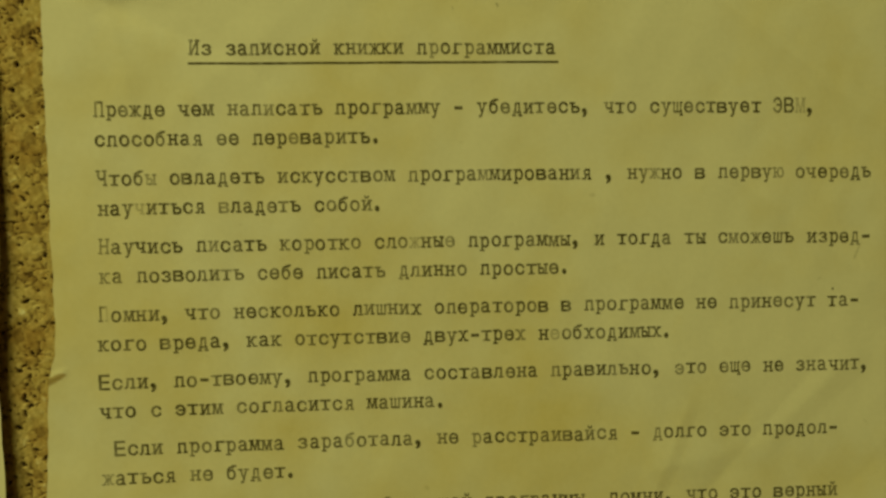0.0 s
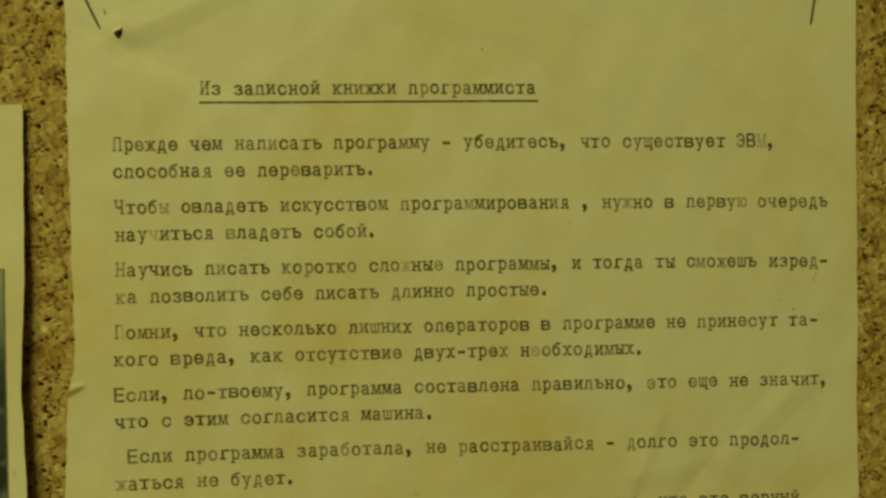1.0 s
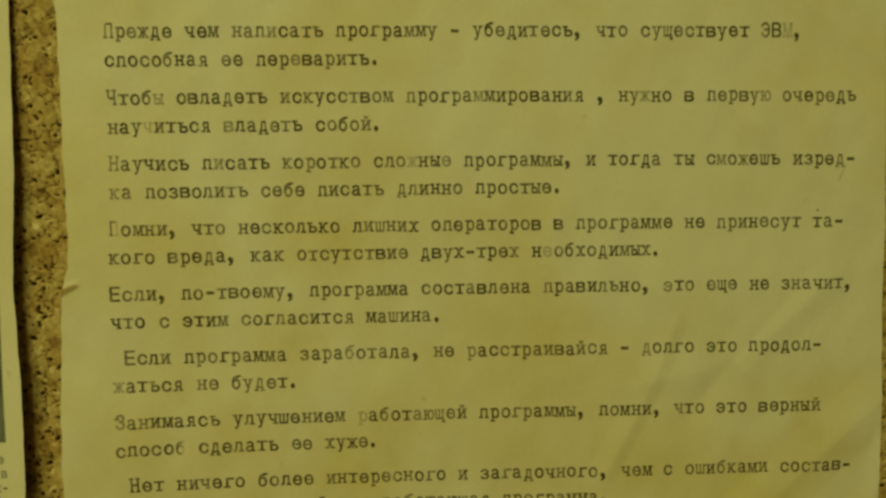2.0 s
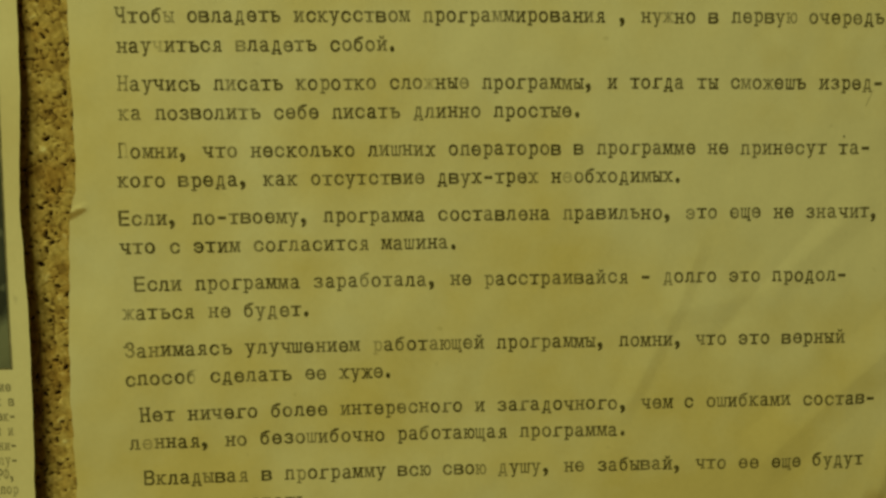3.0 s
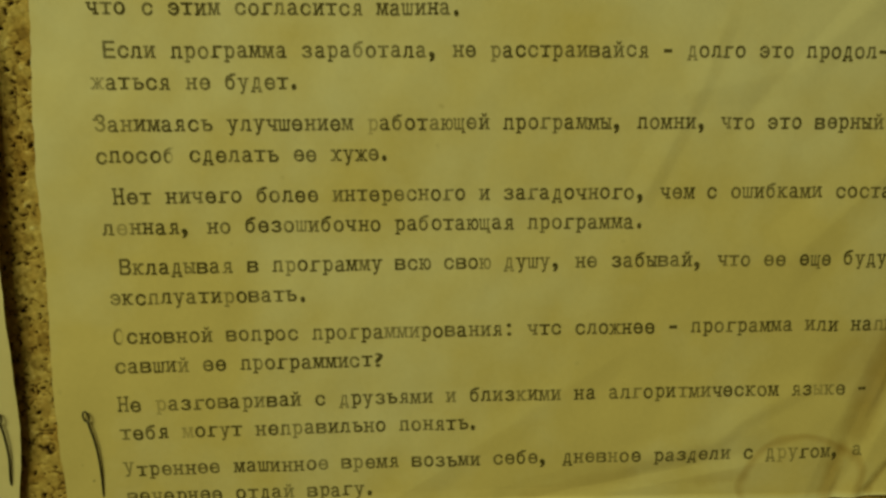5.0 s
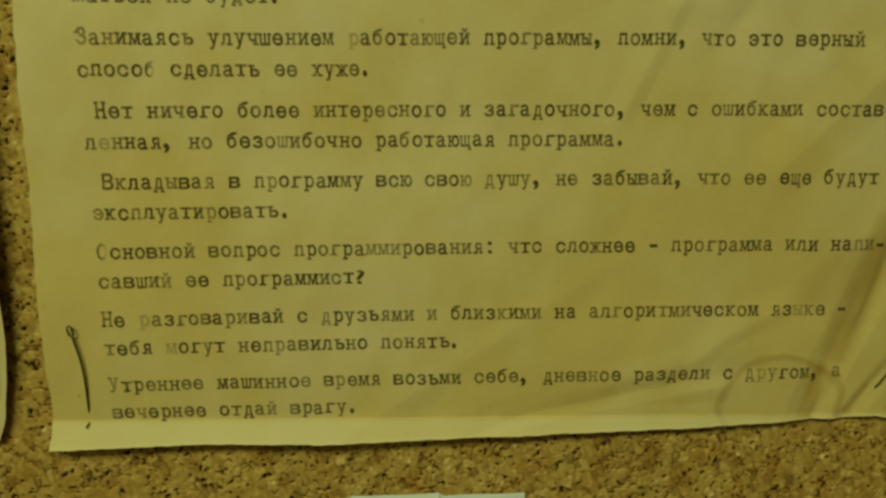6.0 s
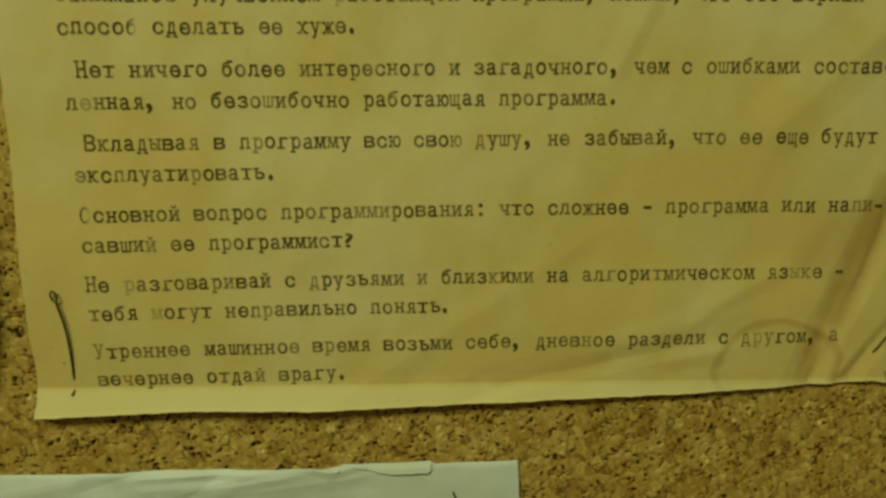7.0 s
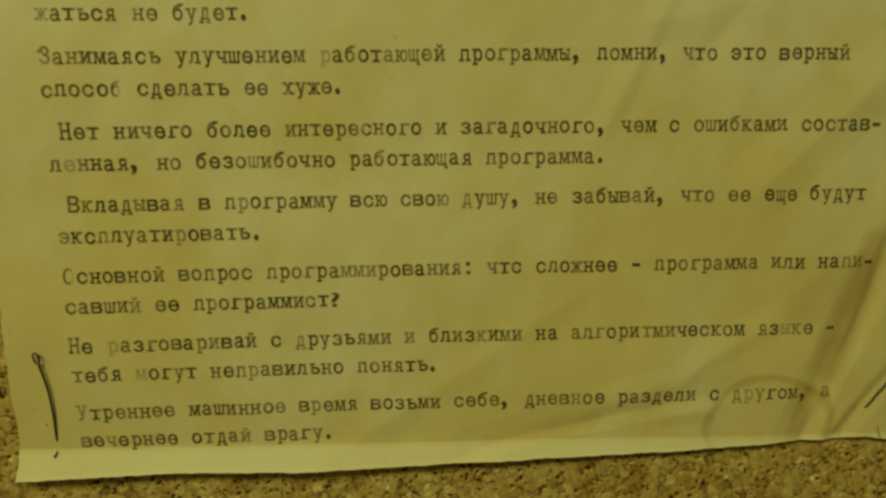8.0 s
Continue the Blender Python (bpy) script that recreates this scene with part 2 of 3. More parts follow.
def fold_line(x, z, points, height, before, after, run=0.006):
    """A bent fold along a line of points, in mm: its height falls off evenly over two widths, on the line's left and its right hand."""
    best, value = np.full(np.shape(x), 1e9), np.zeros(np.shape(x))
    for k, ((ax, az), (bx, bz)) in enumerate(zip(points, points[1:])):
        length = math.hypot(bx - ax, bz - az)
        ux, uz = (bx - ax) / length, (bz - az) / length
        along = (x / MM - ax) * ux + (z / MM - az) * uz
        off = (z / MM - az) * ux - (x / MM - ax) * uz
        past = np.maximum(np.maximum(-along, along - length), 0)
        far = np.hypot(off, past)
        slope = np.maximum(1 - np.abs(off) / np.where(off > 0, before, after), 0) * np.exp(-(past * MM / run) ** 2)
        value = np.where(far < best, slope, value)
        best = np.minimum(far, best)
    return height * MM * value


def sheet(name, edges, surface, mat, columns, rows, thick=0.12 * MM):
    """A sheet of paper. edges: left, right (functions of z), top, bottom (functions of x), relative to LEVEL; rows run
    from 0 at the top to 1; surface(x, z) is its y."""
    left, right, top, bottom = edges
    nu, nv = columns, len(rows) - 1
    u, v = np.meshgrid(np.linspace(0, 1, nu + 1), rows)
    rough_z = top(0.0) + v * (bottom(0.0) - top(0.0))
    x = left(rough_z) + u * (right(rough_z) - left(rough_z))
    z = top(x) + v * (bottom(x) - top(x))
    y = surface(x, z)
    front = np.stack([x, y, z + LEVEL], -1).reshape(-1, 3)
    back = front + (0, thick, 0)
    n = len(front)
    at = lambda i, j: i * (nu + 1) + j
    faces = [(at(i, j), at(i + 1, j), at(i + 1, j + 1), at(i, j + 1)) for i in range(nv) for j in range(nu)]
    faces += [tuple(n + k for k in reversed(f)) for f in faces]
    rim = [at(0, j) for j in range(nu)] + [at(i, nu) for i in range(nv)] + [at(nv, j) for j in range(nu, 0, -1)] + [at(i, 0) for i in range(nv, 0, -1)]
    m = len(rim)
    edge = np.concatenate([front[rim], back[rim]])
    faces += [(2 * n + k, 2 * n + (k + 1) % m, 2 * n + m + (k + 1) % m, 2 * n + m + k) for k in range(m)]
    ob = mesh_object(name, np.concatenate([front, back, edge]).tolist(), faces, mat, smooth=True)
    return ob


def wire(points, radius, sides=8, close=False):
    """A round wire through points, in metres, smoothed between them."""
    pts = [Vector(p) for p in points]
    fine = []
    for i in range(len(pts) - 1):
        p0, p1, p2, p3 = pts[max(i - 1, 0)], pts[i], pts[i + 1], pts[min(i + 2, len(pts) - 1)]
        for s in range(6):
            t = s / 6
            fine.append(0.5 * (2 * p1 + (p2 - p0) * t + (2 * p0 - 5 * p1 + 4 * p2 - p3) * t * t + (3 * p1 - p0 - 3 * p2 + p3) * t ** 3))
    fine.append(pts[-1])
    bm = bmesh.new()
    rings = []
    for i, p in enumerate(fine):
        way = (fine[min(i + 1, len(fine) - 1)] - fine[max(i - 1, 0)]).normalized()
        side = way.cross(Vector((0, 1, 0)) if abs(way.y) < 0.9 else Vector((1, 0, 0))).normalized()
        up = side.cross(way)
        r = radius * (0.35 if i == len(fine) - 1 else 1)
        rings.append([bm.verts.new(p + r * (math.cos(a) * side + math.sin(a) * up)) for a in (2 * math.pi * k / sides for k in range(sides))])
    for a, b in zip(rings, rings[1:]):
        for k in range(sides):
            bm.faces.new((a[k], a[(k + 1) % sides], b[(k + 1) % sides], b[k]))
    bm.faces.new(rings[0])
    bm.faces.new(list(reversed(rings[-1])))
    bmesh.ops.recalc_face_normals(bm, faces=bm.faces[:])
    for f in bm.faces:
        f.smooth = True
    return bm


from mathutils.geometry import delaunay_2d_cdt

# ---- type: letters of the built-in font, given slab serifs and set on a typewriter's even pitch ----
X_HEIGHT, CAP_HEIGHT = 0.542, 0.728
type_curve = bpy.data.curves.new("type", "FONT")
type_curve.resolution_u = 3
type_ob = new("type", type_curve)
GLYPHS = {}
# the round letters of this machine end in long hooks that nearly close them
HOOKS = {"е": [(0.09, 0.22)], "с": [(0.10, 0.20), (0.33, 0.44)], "э": [(0.10, 0.20), (0.33, 0.44)]}


def glyph(ch):
    if ch in GLYPHS:
        return GLYPHS[ch]
    type_curve.body = ch
    dg = bpy.context.evaluated_depsgraph_get()
    dg.update()
    outlines = []
    for spline in type_ob.to_curve(dg).splines:
        ring, knots = [], spline.bezier_points
        for a, b in zip(knots, list(knots[1:]) + [knots[0]]):
            straight = a.handle_right_type == "VECTOR" and b.handle_left_type == "VECTOR"
            for k in range(1 if straight else 4):
                t = k / 4
                p = a.co * (1 - t) ** 3 + 3 * a.handle_right * t * (1 - t) ** 2 + 3 * b.handle_left * t * t * (1 - t) + b.co * t ** 3
                if not ring or (ring[-1] - p.to_2d()).length > 1e-4:
                    ring.append(p.to_2d())
        outlines.append(ring)
    type_ob.to_curve_clear()

    def area(ring):
        return sum(a.x * b.y - b.x * a.y for a, b in zip(ring, ring[1:] + ring[:1])) / 2
    sign = 1 if area(max(outlines, key=lambda r: abs(area(r)))) > 0 else -1
    low = min(p.y for ring in outlines for p in ring)
    stems = []
    for ring in outlines if ch.isalpha() else ():
        for a, b in zip(ring, ring[1:] + ring[:1]):
            if abs(a.y - b.y) > 0.004 or not 0.04 < abs(a.x - b.x) < 0.17:
                continue
            foot = abs(a.y) < 0.01 or (low < -0.1 and abs(a.y - low) < 0.01)
            head = abs(a.y - X_HEIGHT) < 0.012 or abs(a.y - CAP_HEIGHT) < 0.012
            if foot or head:
                stems.append((foot, round(a.y, 2), min(a.x, b.x), max(a.x, b.x)))
    serifs = []
    for foot, y, x0, x1 in stems:
        row = [s for s in stems if s[:2] == (foot, y)]
        room_left = min([x0 - s[3] for s in row if s[3] < x0], default=1.0)
        room_right = min([s[2] - x1 for s in row if s[2] > x1], default=1.0)
        x0, x1 = x0 - max(0.02, min(0.1, room_left / 2 - 0.065)), x1 + max(0.02, min(0.1, room_right / 2 - 0.065))
        y0, y1 = (y, y + 0.066) if foot else (y - 0.066, y)
        slab = [Vector((x0, y0)), Vector((x1, y0)), Vector((x1, y1)), Vector((x0, y1))]
        serifs.append(slab if sign > 0 else slab[::-1])
    if ch in HOOKS:
        x0, x1 = (f(p.x for ring in outlines for p in ring) for f in (min, max))
        for y0, y1 in HOOKS[ch]:
            a, b = (x0, x0 + 0.08) if ch == "э" else (x1 - 0.08, x1)
            slab = [Vector((a, y0)), Vector((b, y0)), Vector((b, y1)), Vector((a, y1))]
            serifs.append(slab if sign > 0 else slab[::-1])
    outlines += serifs
    heavy = []
    for ring in outlines:
        bold = []
        for before, p, after in zip(ring[-1:] + ring[:-1], ring, ring[1:] + ring[:1]):
            way = ((p - before).normalized() + (after - p).normalized())
            way = way.normalized() if way.length > 1e-6 else (p - before).normalized()
            bold.append(p + Vector((way.y, -way.x)) * sign * 0.015)
        heavy.append(bold)
    outlines = heavy
    points, edges = [], []
    for ring in outlines:
        base = len(points)
        points += ring
        edges += [(base + k, base + (k + 1) % len(ring)) for k in range(len(ring))]
    flat, _, tris, *_ = delaunay_2d_cdt(points, edges, [], 0, 1e-5)

    def turns(p):
        w = 0
        for ring in outlines:
            for a, b in zip(ring, ring[1:] + ring[:1]):
                if (a.y > p.y) != (b.y > p.y) and p.x < a.x + (p.y - a.y) / (b.y - a.y) * (b.x - a.x):
                    w += 1 if b.y > a.y else -1
        return w
    faces = [tuple(f) for f in tris if turns((flat[f[0]] + flat[f[1]] + flat[f[2]]) / 3)]
    verts = [(p.x, p.y) for p in flat]
    x0, x1 = min(v[0] for v in verts), max(v[0] for v in verts)
    GLYPHS[ch] = ([((x - x0) / max(x1 - x0, 1e-6), y) for x, y in verts], faces, x1 - x0)
    return GLYPHS[ch]


def typed(name, text, x0, z0, pitch, size, surface, mat, parent, seed, label="", sag=lambda x: 0.0, slip=0.0):
    """One line of type on a sheet, a part for each word. A mark before a letter says how it struck: ~ faint, ^ very faint, * hard, < on its left half."""
    rng = np.random.default_rng(seed)
    col, force = 0, None
    s = size / X_HEIGHT
    verts, faces, ink = [], [], []
    for ch in text + " ":
        if ch in "~^*<":
            force = ch
            continue
        if ch == " ":
            if verts:
                lay(name, verts, faces, ink, surface, mat, parent, label)
            verts, faces, ink = [], [], []
        else:
            shape, polys, natural = glyph(ch)
            wide = 0.98 if ch in "мшщжыюфМШЖЩФ" else 0.81 if ch in "аоесбэрзяЭСО" else 0.89 if ch.isalpha() else {"-": 0.68, "?": 0.7, ",": 0.46}.get(ch, 0.37)
            tall = 1.95 if ch == "." else 1.75 if ch == "," else 1.07 if ch.isupper() else 1.3 if ch == ":" else 1.35 if ch == "-" else 1.0
            dx, dz, lean = rng.normal(0, 0.015) * pitch, rng.normal(0, 0.02) * pitch, rng.normal(0, 0.012)
            middle = 0.36 if ch in ".," else 0.5
            strength = {None: rng.uniform(0.66, 0.98), "~": 0.52, "^": 0.3, "*": 1.0, "<": 0.45}[force if ch.isalpha() else "*"]
            side = rng.uniform(-0.35, 0.35) if force is None else -0.9 if force == "<" else 0.0
            base = len(verts)
            for gx, gy in shape:
                px = x0 + (col + middle) * pitch + (gx - 0.5) * wide * pitch + dx + lean * gy * s
                px += slip * max(0.0, 1 - (px - x0) / 0.045)
                verts.append((px, z0 + gy * s * tall + dz + sag(px)))
                ink.append(min(1.0, max(0.1, strength + side * (gx - 0.5))))
            faces += [tuple(base + k for k in f) for f in polys]
        col, force = col + 1, None


def lay(name, verts, faces, ink, surface, mat, parent, label=""):
    """Lays flat ink, given as (x, z), on a sheet's surface."""
    flat = np.array(verts)
    y = surface(flat[:, 0], flat[:, 1]) - 0.14 * MM
    ob = mesh_object(name, np.stack([flat[:, 0], y, flat[:, 1] + LEVEL], -1).tolist(), faces, mat, parent, label)
    layer = ob.data.attributes.new("ink", "FLOAT", "POINT")
    layer.data.foreach_set("value", ink)
    return ob


def ruled(name, x0, x1, z0, z1, thick, surface, mat, parent, strength=0.9, label="", step=1.0 * MM):
    """A ruled line or bar of ink between two points, split so that it follows the sheet."""
    n = max(2, int(math.hypot(x1 - x0, z1 - z0) / step))
    verts, faces = [], []
    across = (-(z1 - z0), x1 - x0)
    length = math.hypot(*across)
    ox, oz = across[0] / length * thick / 2, across[1] / length * thick / 2
    for i in range(n + 1):
        x, z = x0 + (x1 - x0) * i / n, z0 + (z1 - z0) * i / n
        verts += [(x - ox, z - oz), (x + ox, z + oz)]
        if i:
            faces.append((2 * i - 2, 2 * i, 2 * i + 1, 2 * i - 1))
    return lay(name, verts, faces, [strength] * len(verts), surface, mat, parent, label)


# ---- the room, out of view, that closes the place ----
ROOM = (-2.4, 2.6, -3.2, 0.016, 0.0, 2.7)
rx0, rx1, ry0, ry1, rz0, rz1 = ROOM
for name, dims, mat, text in (
    ("floor", (rx0, rx1, ry0, ry1, rz0 - 0.1, rz0), FLOOR, "brown wooden floor of the room"),
    ("ceiling", (rx0, rx1, ry0, ry1, rz1, rz1 + 0.1), CEILING, "plain white painted ceiling of the room"),
    ("wall_north", (rx0 - 0.1, rx1 + 0.1, ry1, ry1 + 0.1, rz0, rz1), WALL, "painted wall that carries the cork board"),
    ("wall_south", (rx0 - 0.1, rx1 + 0.1, ry0 - 0.1, ry0, rz0, rz1), WALL, "plain painted wall facing the board"),
    ("wall_west", (rx0 - 0.1, rx0, ry0, ry1, rz0, rz1), WALL, "plain painted side wall of the room"),
    ("wall_east", (rx1, rx1 + 0.1, ry0, ry1, rz0, rz1), WALL, "plain painted side wall of the room"),
):
    tagged(part(name, box(*dims), mat), text, name.split("_")[0], kind="structure")

fixture = tagged(part("ceiling_light", box(LAMP_AT.x - 0.52, LAMP_AT.x + 0.52, LAMP_AT.y - 0.23, LAMP_AT.y + 0.23, LAMP_AT.z + 0.006, LAMP_AT.z + 0.07, 0.004), ENAMEL),
                 "long white enamelled light fitting hung from the ceiling", "ceiling light")
for dx in (-0.36, 0.36):
    part("rod", box(LAMP_AT.x + dx - 0.008, LAMP_AT.x + dx + 0.008, LAMP_AT.y - 0.008, LAMP_AT.y + 0.008, LAMP_AT.z + 0.068, rz1, 0.003), ENAMEL, fixture)

# ---- the cork board ----
BOARD_Y = 1.55 * MM
board = tagged(part("cork_board", box(-0.62, 0.86, BOARD_Y + 1.0 * MM, 0.0155, LEVEL - 0.52, LEVEL + 0.42, 0.001), CORK_BODY),
               "brown agglomerated cork notice board with dark pits, hung on the wall", "notice board")


def cork_patch(x0, x1, z0, z1, step):
    """A stretch of the board's face: pressed cork granules, each a tilted facet, with pits where they part."""
    xs, zs = np.arange(x0, x1 + step / 2, step), np.arange(z0, z1 + step / 2, step)
    x, z = np.meshgrid(xs, zs)
    size = 2.3 * MM
    warp = ripple(3, 6 * MM, 2.5 * MM)
    wx, wz = x + warp(x, z) * 0.45 * MM, z + warp(z + 0.5, x) * 0.45 * MM

    def toss(i, j, k):
        h = np.sin(i * 127.1 + j * 311.7 + k * 74.7) * 43758.5453
        return h - np.floor(h)
    ci, cj = np.floor(wx / size), np.floor(wz / size)
    best, second = np.full(x.shape, 9.0), np.full(x.shape, 9.0)
    own = np.zeros((5,) + x.shape)
    for di in (-1, 0, 1):
        for dj in (-1, 0, 1):
            i, j = ci + di, cj + dj
            px, pz = (i + toss(i, j, 0)) * size, (j + toss(i, j, 1)) * size
            d = np.hypot(wx - px, wz - pz) / size
            nearer = d < best
            second = np.where(nearer, best, np.minimum(second, d))
            best = np.where(nearer, d, best)
            fresh = np.stack([toss(i, j, 2), toss(i, j, 3) - 0.5, toss(i, j, 4) - 0.5, (wx - px) / size, (wz - pz) / size])
            own = np.where(nearer, fresh, own)
    gap = second - best
    facet = own[0] * 0.35 + own[1] * own[3] * 0.9 + own[2] * own[4] * 0.9

    def dots(size, share, low, high, key):
        """Scattered oval spots: 1 inside, 0 outside, crowded in some places and rare in others."""
        found = np.zeros(x.shape)
        crowd = ripple(key, 22 * MM, 9 * MM)
        ci, cj = np.floor(wx / size), np.floor(wz / size)
        for di in (-1, 0, 1):
            for dj in (-1, 0, 1):
                i, j = ci + di, cj + dj
                px, pz = (i + toss(i, j, key)) * size, (j + toss(i, j, key + 1)) * size
                turn, r = toss(i, j, key + 2) * 3.1416, low + (high - low) * toss(i, j, key + 3) ** 2
                u, v = (wx - px) * np.cos(turn) + (wz - pz) * np.sin(turn), (wz - pz) * np.cos(turn) - (wx - px) * np.sin(turn)
                there = toss(i, j, key + 4) < share * (1 + 0.8 * crowd(px, pz))
                d = np.hypot(u / 1.5, v * 1.2) / r
                found = np.maximum(found, np.where(there, np.clip((1.1 - d) * 3.6, 0, 1), 0))
        return found
    broken = ripple(8, 9 * MM, 4 * MM)(x, z)
    open_joint = np.clip(1.2 - gap / 0.10, 0, 1) * np.clip(broken * 2.4, 0, 0.5)
    pit = np.maximum(open_joint, dots(1.35 * MM, 0.28, 0.17 * MM, 0.50 * MM, 60) * 0.9)
    fleck = dots(2.0 * MM, 0.36, 0.3 * MM, 0.9 * MM, 80)
    height = facet * 0.24 * MM + fleck * 0.1 * MM - pit * 0.75 * MM
    chip = ripple(17, 3.5 * MM, 1.6 * MM)(x, z)
    tone = np.clip(0.33 + 0.30 * own[0] + 0.18 * own[1] + 0.16 * chip + fleck * 0.24 - pit * 0.9, 0, 1)
    verts = np.stack([x, BOARD_Y - height, z + LEVEL], -1).reshape(-1, 3)
    n = len(xs)
    i = np.arange(len(zs) - 1)[:, None] * n + np.arange(n - 1)
    quads = np.stack([i, i + 1, i + 1 + n, i + n], -1).reshape(-1, 4)
    return verts, quads, tone.reshape(-1)


def cork_face():
    """The face of the board where papers leave it bare, as one mesh."""
    all_verts, all_quads, all_tones, count = [], [], [], 0
    for x0, x1, z0, z1 in ((-42, 0, -262, 70), (188, 226, -262, 70), (-0.3, 188.3, -262, -192)):
        v, q, t = cork_patch(x0 * MM, x1 * MM, z0 * MM, z1 * MM, 0.28 * MM)
        all_verts.append(v), all_quads.append(q + count), all_tones.append(t)
        count += len(v)
    v, q, t = np.concatenate(all_verts), np.concatenate(all_quads), np.concatenate(all_tones)
    me = bpy.data.meshes.new("cork_grain")
    me.vertices.add(len(v))
    me.vertices.foreach_set("co", v.reshape(-1))
    me.loops.add(q.size)
    me.loops.foreach_set("vertex_index", q.reshape(-1).astype(np.int32))
    me.polygons.add(len(q))
    me.polygons.foreach_set("loop_start", np.arange(0, q.size, 4, dtype=np.int32))
    me.polygons.foreach_set("loop_total", np.full(len(q), 4, dtype=np.int32))
    me.update(calc_edges=True)
    me.validate()
    layer = me.attributes.new("grain", "FLOAT", "POINT")
    layer.data.foreach_set("value", t)
    me.materials.append(CORK)
    ob = new("cork_grain", me)
    ob.parent = board
    return tagged(ob, "pressed cork granules with dark pits between them", kind="stuff")


cork_face()

# ---- the typed sheet ----
page_wave = ripple(11, 120 * MM, 60 * MM)
page_fine = ripple(12, 34 * MM, 18 * MM)
page_crumple = ripple(15, 11 * MM, 7 * MM)
edge_wave = ripple(13, 40 * MM, 14 * MM, 5 * MM)
edge_fine = ripple(14, 6 * MM, 2.5 * MM)


def page_left(z):
    return np.interp(-z, [-0.05, 0.0, 0.068, 0.0735, 0.1, 0.14, 0.204], [-0.0100, -0.0106, -0.0102, -0.0118, -0.0133, -0.0139, -0.0145]) + edge_wave(z, 0 * z) * 0.35 * MM


def page_right(z):
    return np.interp(-z, [-0.05, 0.06, 0.12, 0.165, 0.204], [0.1972, 0.1970, 0.1966, 0.1961, 0.1966]) + edge_wave(z + 1, 0 * z) * 0.2 * MM


def page_top(x):
    return 0.046 + 0 * x


def page_bottom(x):
    torn = edge_wave(x, 0 * x + 2) * 0.13 * MM + edge_fine(x, 0 * x) * 0.06 * MM
    return np.interp(x, [-0.0145, 0.023, 0.05, 0.085, 0.139, 0.168, 0.189, 0.1954], [-0.2029, -0.2024, -0.2033, -0.2029, -0.2024, -0.2014, -0.2008, -0.2017]) + torn


def page_surface(x, z):
    """The sheet's distance from the plane of its text; it bellies out, is folded at its foot and creased at its lower corner."""
    y = -(page_wave(x, z) * 0.40 + page_fine(x, z) * 0.17 + page_crumple(x, z) * 0.04) * MM
    fold = -0.1963 - (x + 0.014) * 0.018
    sink = np.clip((-0.172 - z) / 0.024, 0, 1)
    y += sink * sink * np.interp(x, [0.14, 0.17], [0.7, 0.3]) * MM
    y -= np.maximum(fold - z, 0) * np.interp(x, [-0.02, 0.1, 0.16, 0.185, 0.2], [0.38, 0.37, 0.23, 0.15, 0.28])
    y -= 0.13 * MM * np.exp(-np.maximum(z - page_bottom(x), 0) / (0.35 * MM))
    y -= np.clip((0.022 - x) / 0.036, 0, 1) ** 1.5 * np.interp(-z, [0.03, 0.08, 0.16, 0.19], [0.0, 0.9, 0.9, 0.0]) * MM
    for points, height, before, after in (
        (((192, -154), (188, -166), (184, -175), (179, -185), (172, -203)), -0.95, 4.5, 7.0),
        (((183, -175), (177, -190), (171, -203)), 0.35, 2.0, 2.0),
        (((196, -183), (187, -194), (180, -203)), -0.55, 4.0, 2.2),
        (((88, -202), (100, -198), (123, -194), (155, -188)), -0.34, 5.5, 3.0),
        (((124, -190), (142, -186), (149, -180), (161, -174)), 0.30, 5.0, 3.0),
        (((163, -137), (176, -126), (194, -110)), 0.55, 9.0, 7.0),
        (((141, -88), (137, -99), (125, -122)), 0.32, 3.0, 5.0),
        (((136, -101), (158, -97), (182, -77)), 0.24, 7.0, 5.0),
        (((74, 24), (112, 15), (124, 2)), 0.24, 8.0, 5.0),
        (((3, 17), (16, 22), (34, 31)), 0.55, 6.0, 5.0),
        (((6, 14), (22, 12), (40, -4)), -0.30, 6.0, 6.0),
    ):
        y = y - fold_line(x, z, points, height, before, after)
    for a, b, height, width in (
        ((150, -104), (168, -84), -0.2, 4.0), ((140, 22), (196, -20), 0.3, 6.0), ((128, -70), (176, -112), 0.2, 6.0), ((10, -150), (40, -190), 0.2, 7.0), ((20, -10), (70, 30), 0.2, 8.0),
        ((4, 16), (8, -2), 0.3, 4.0), ((0, 16), (22, 6), -0.3, 5.0), ((155, -30), (195, -60), 0.3, 7.0), ((186, -166), (199, -120), 0.4, 5.0),
        ((60, -200), (110, -168), 0.2, 5.0),
    ):
        y = y - crease(x, z, a, b, height, width)
    return y - crease(x, z, (-13, -74.2), (-8.6, -72.3), 0.5, 0.9, 0.0008)


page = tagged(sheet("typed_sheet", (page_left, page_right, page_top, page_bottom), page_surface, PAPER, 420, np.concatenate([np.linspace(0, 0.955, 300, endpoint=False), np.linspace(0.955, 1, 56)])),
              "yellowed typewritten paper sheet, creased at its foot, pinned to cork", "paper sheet")

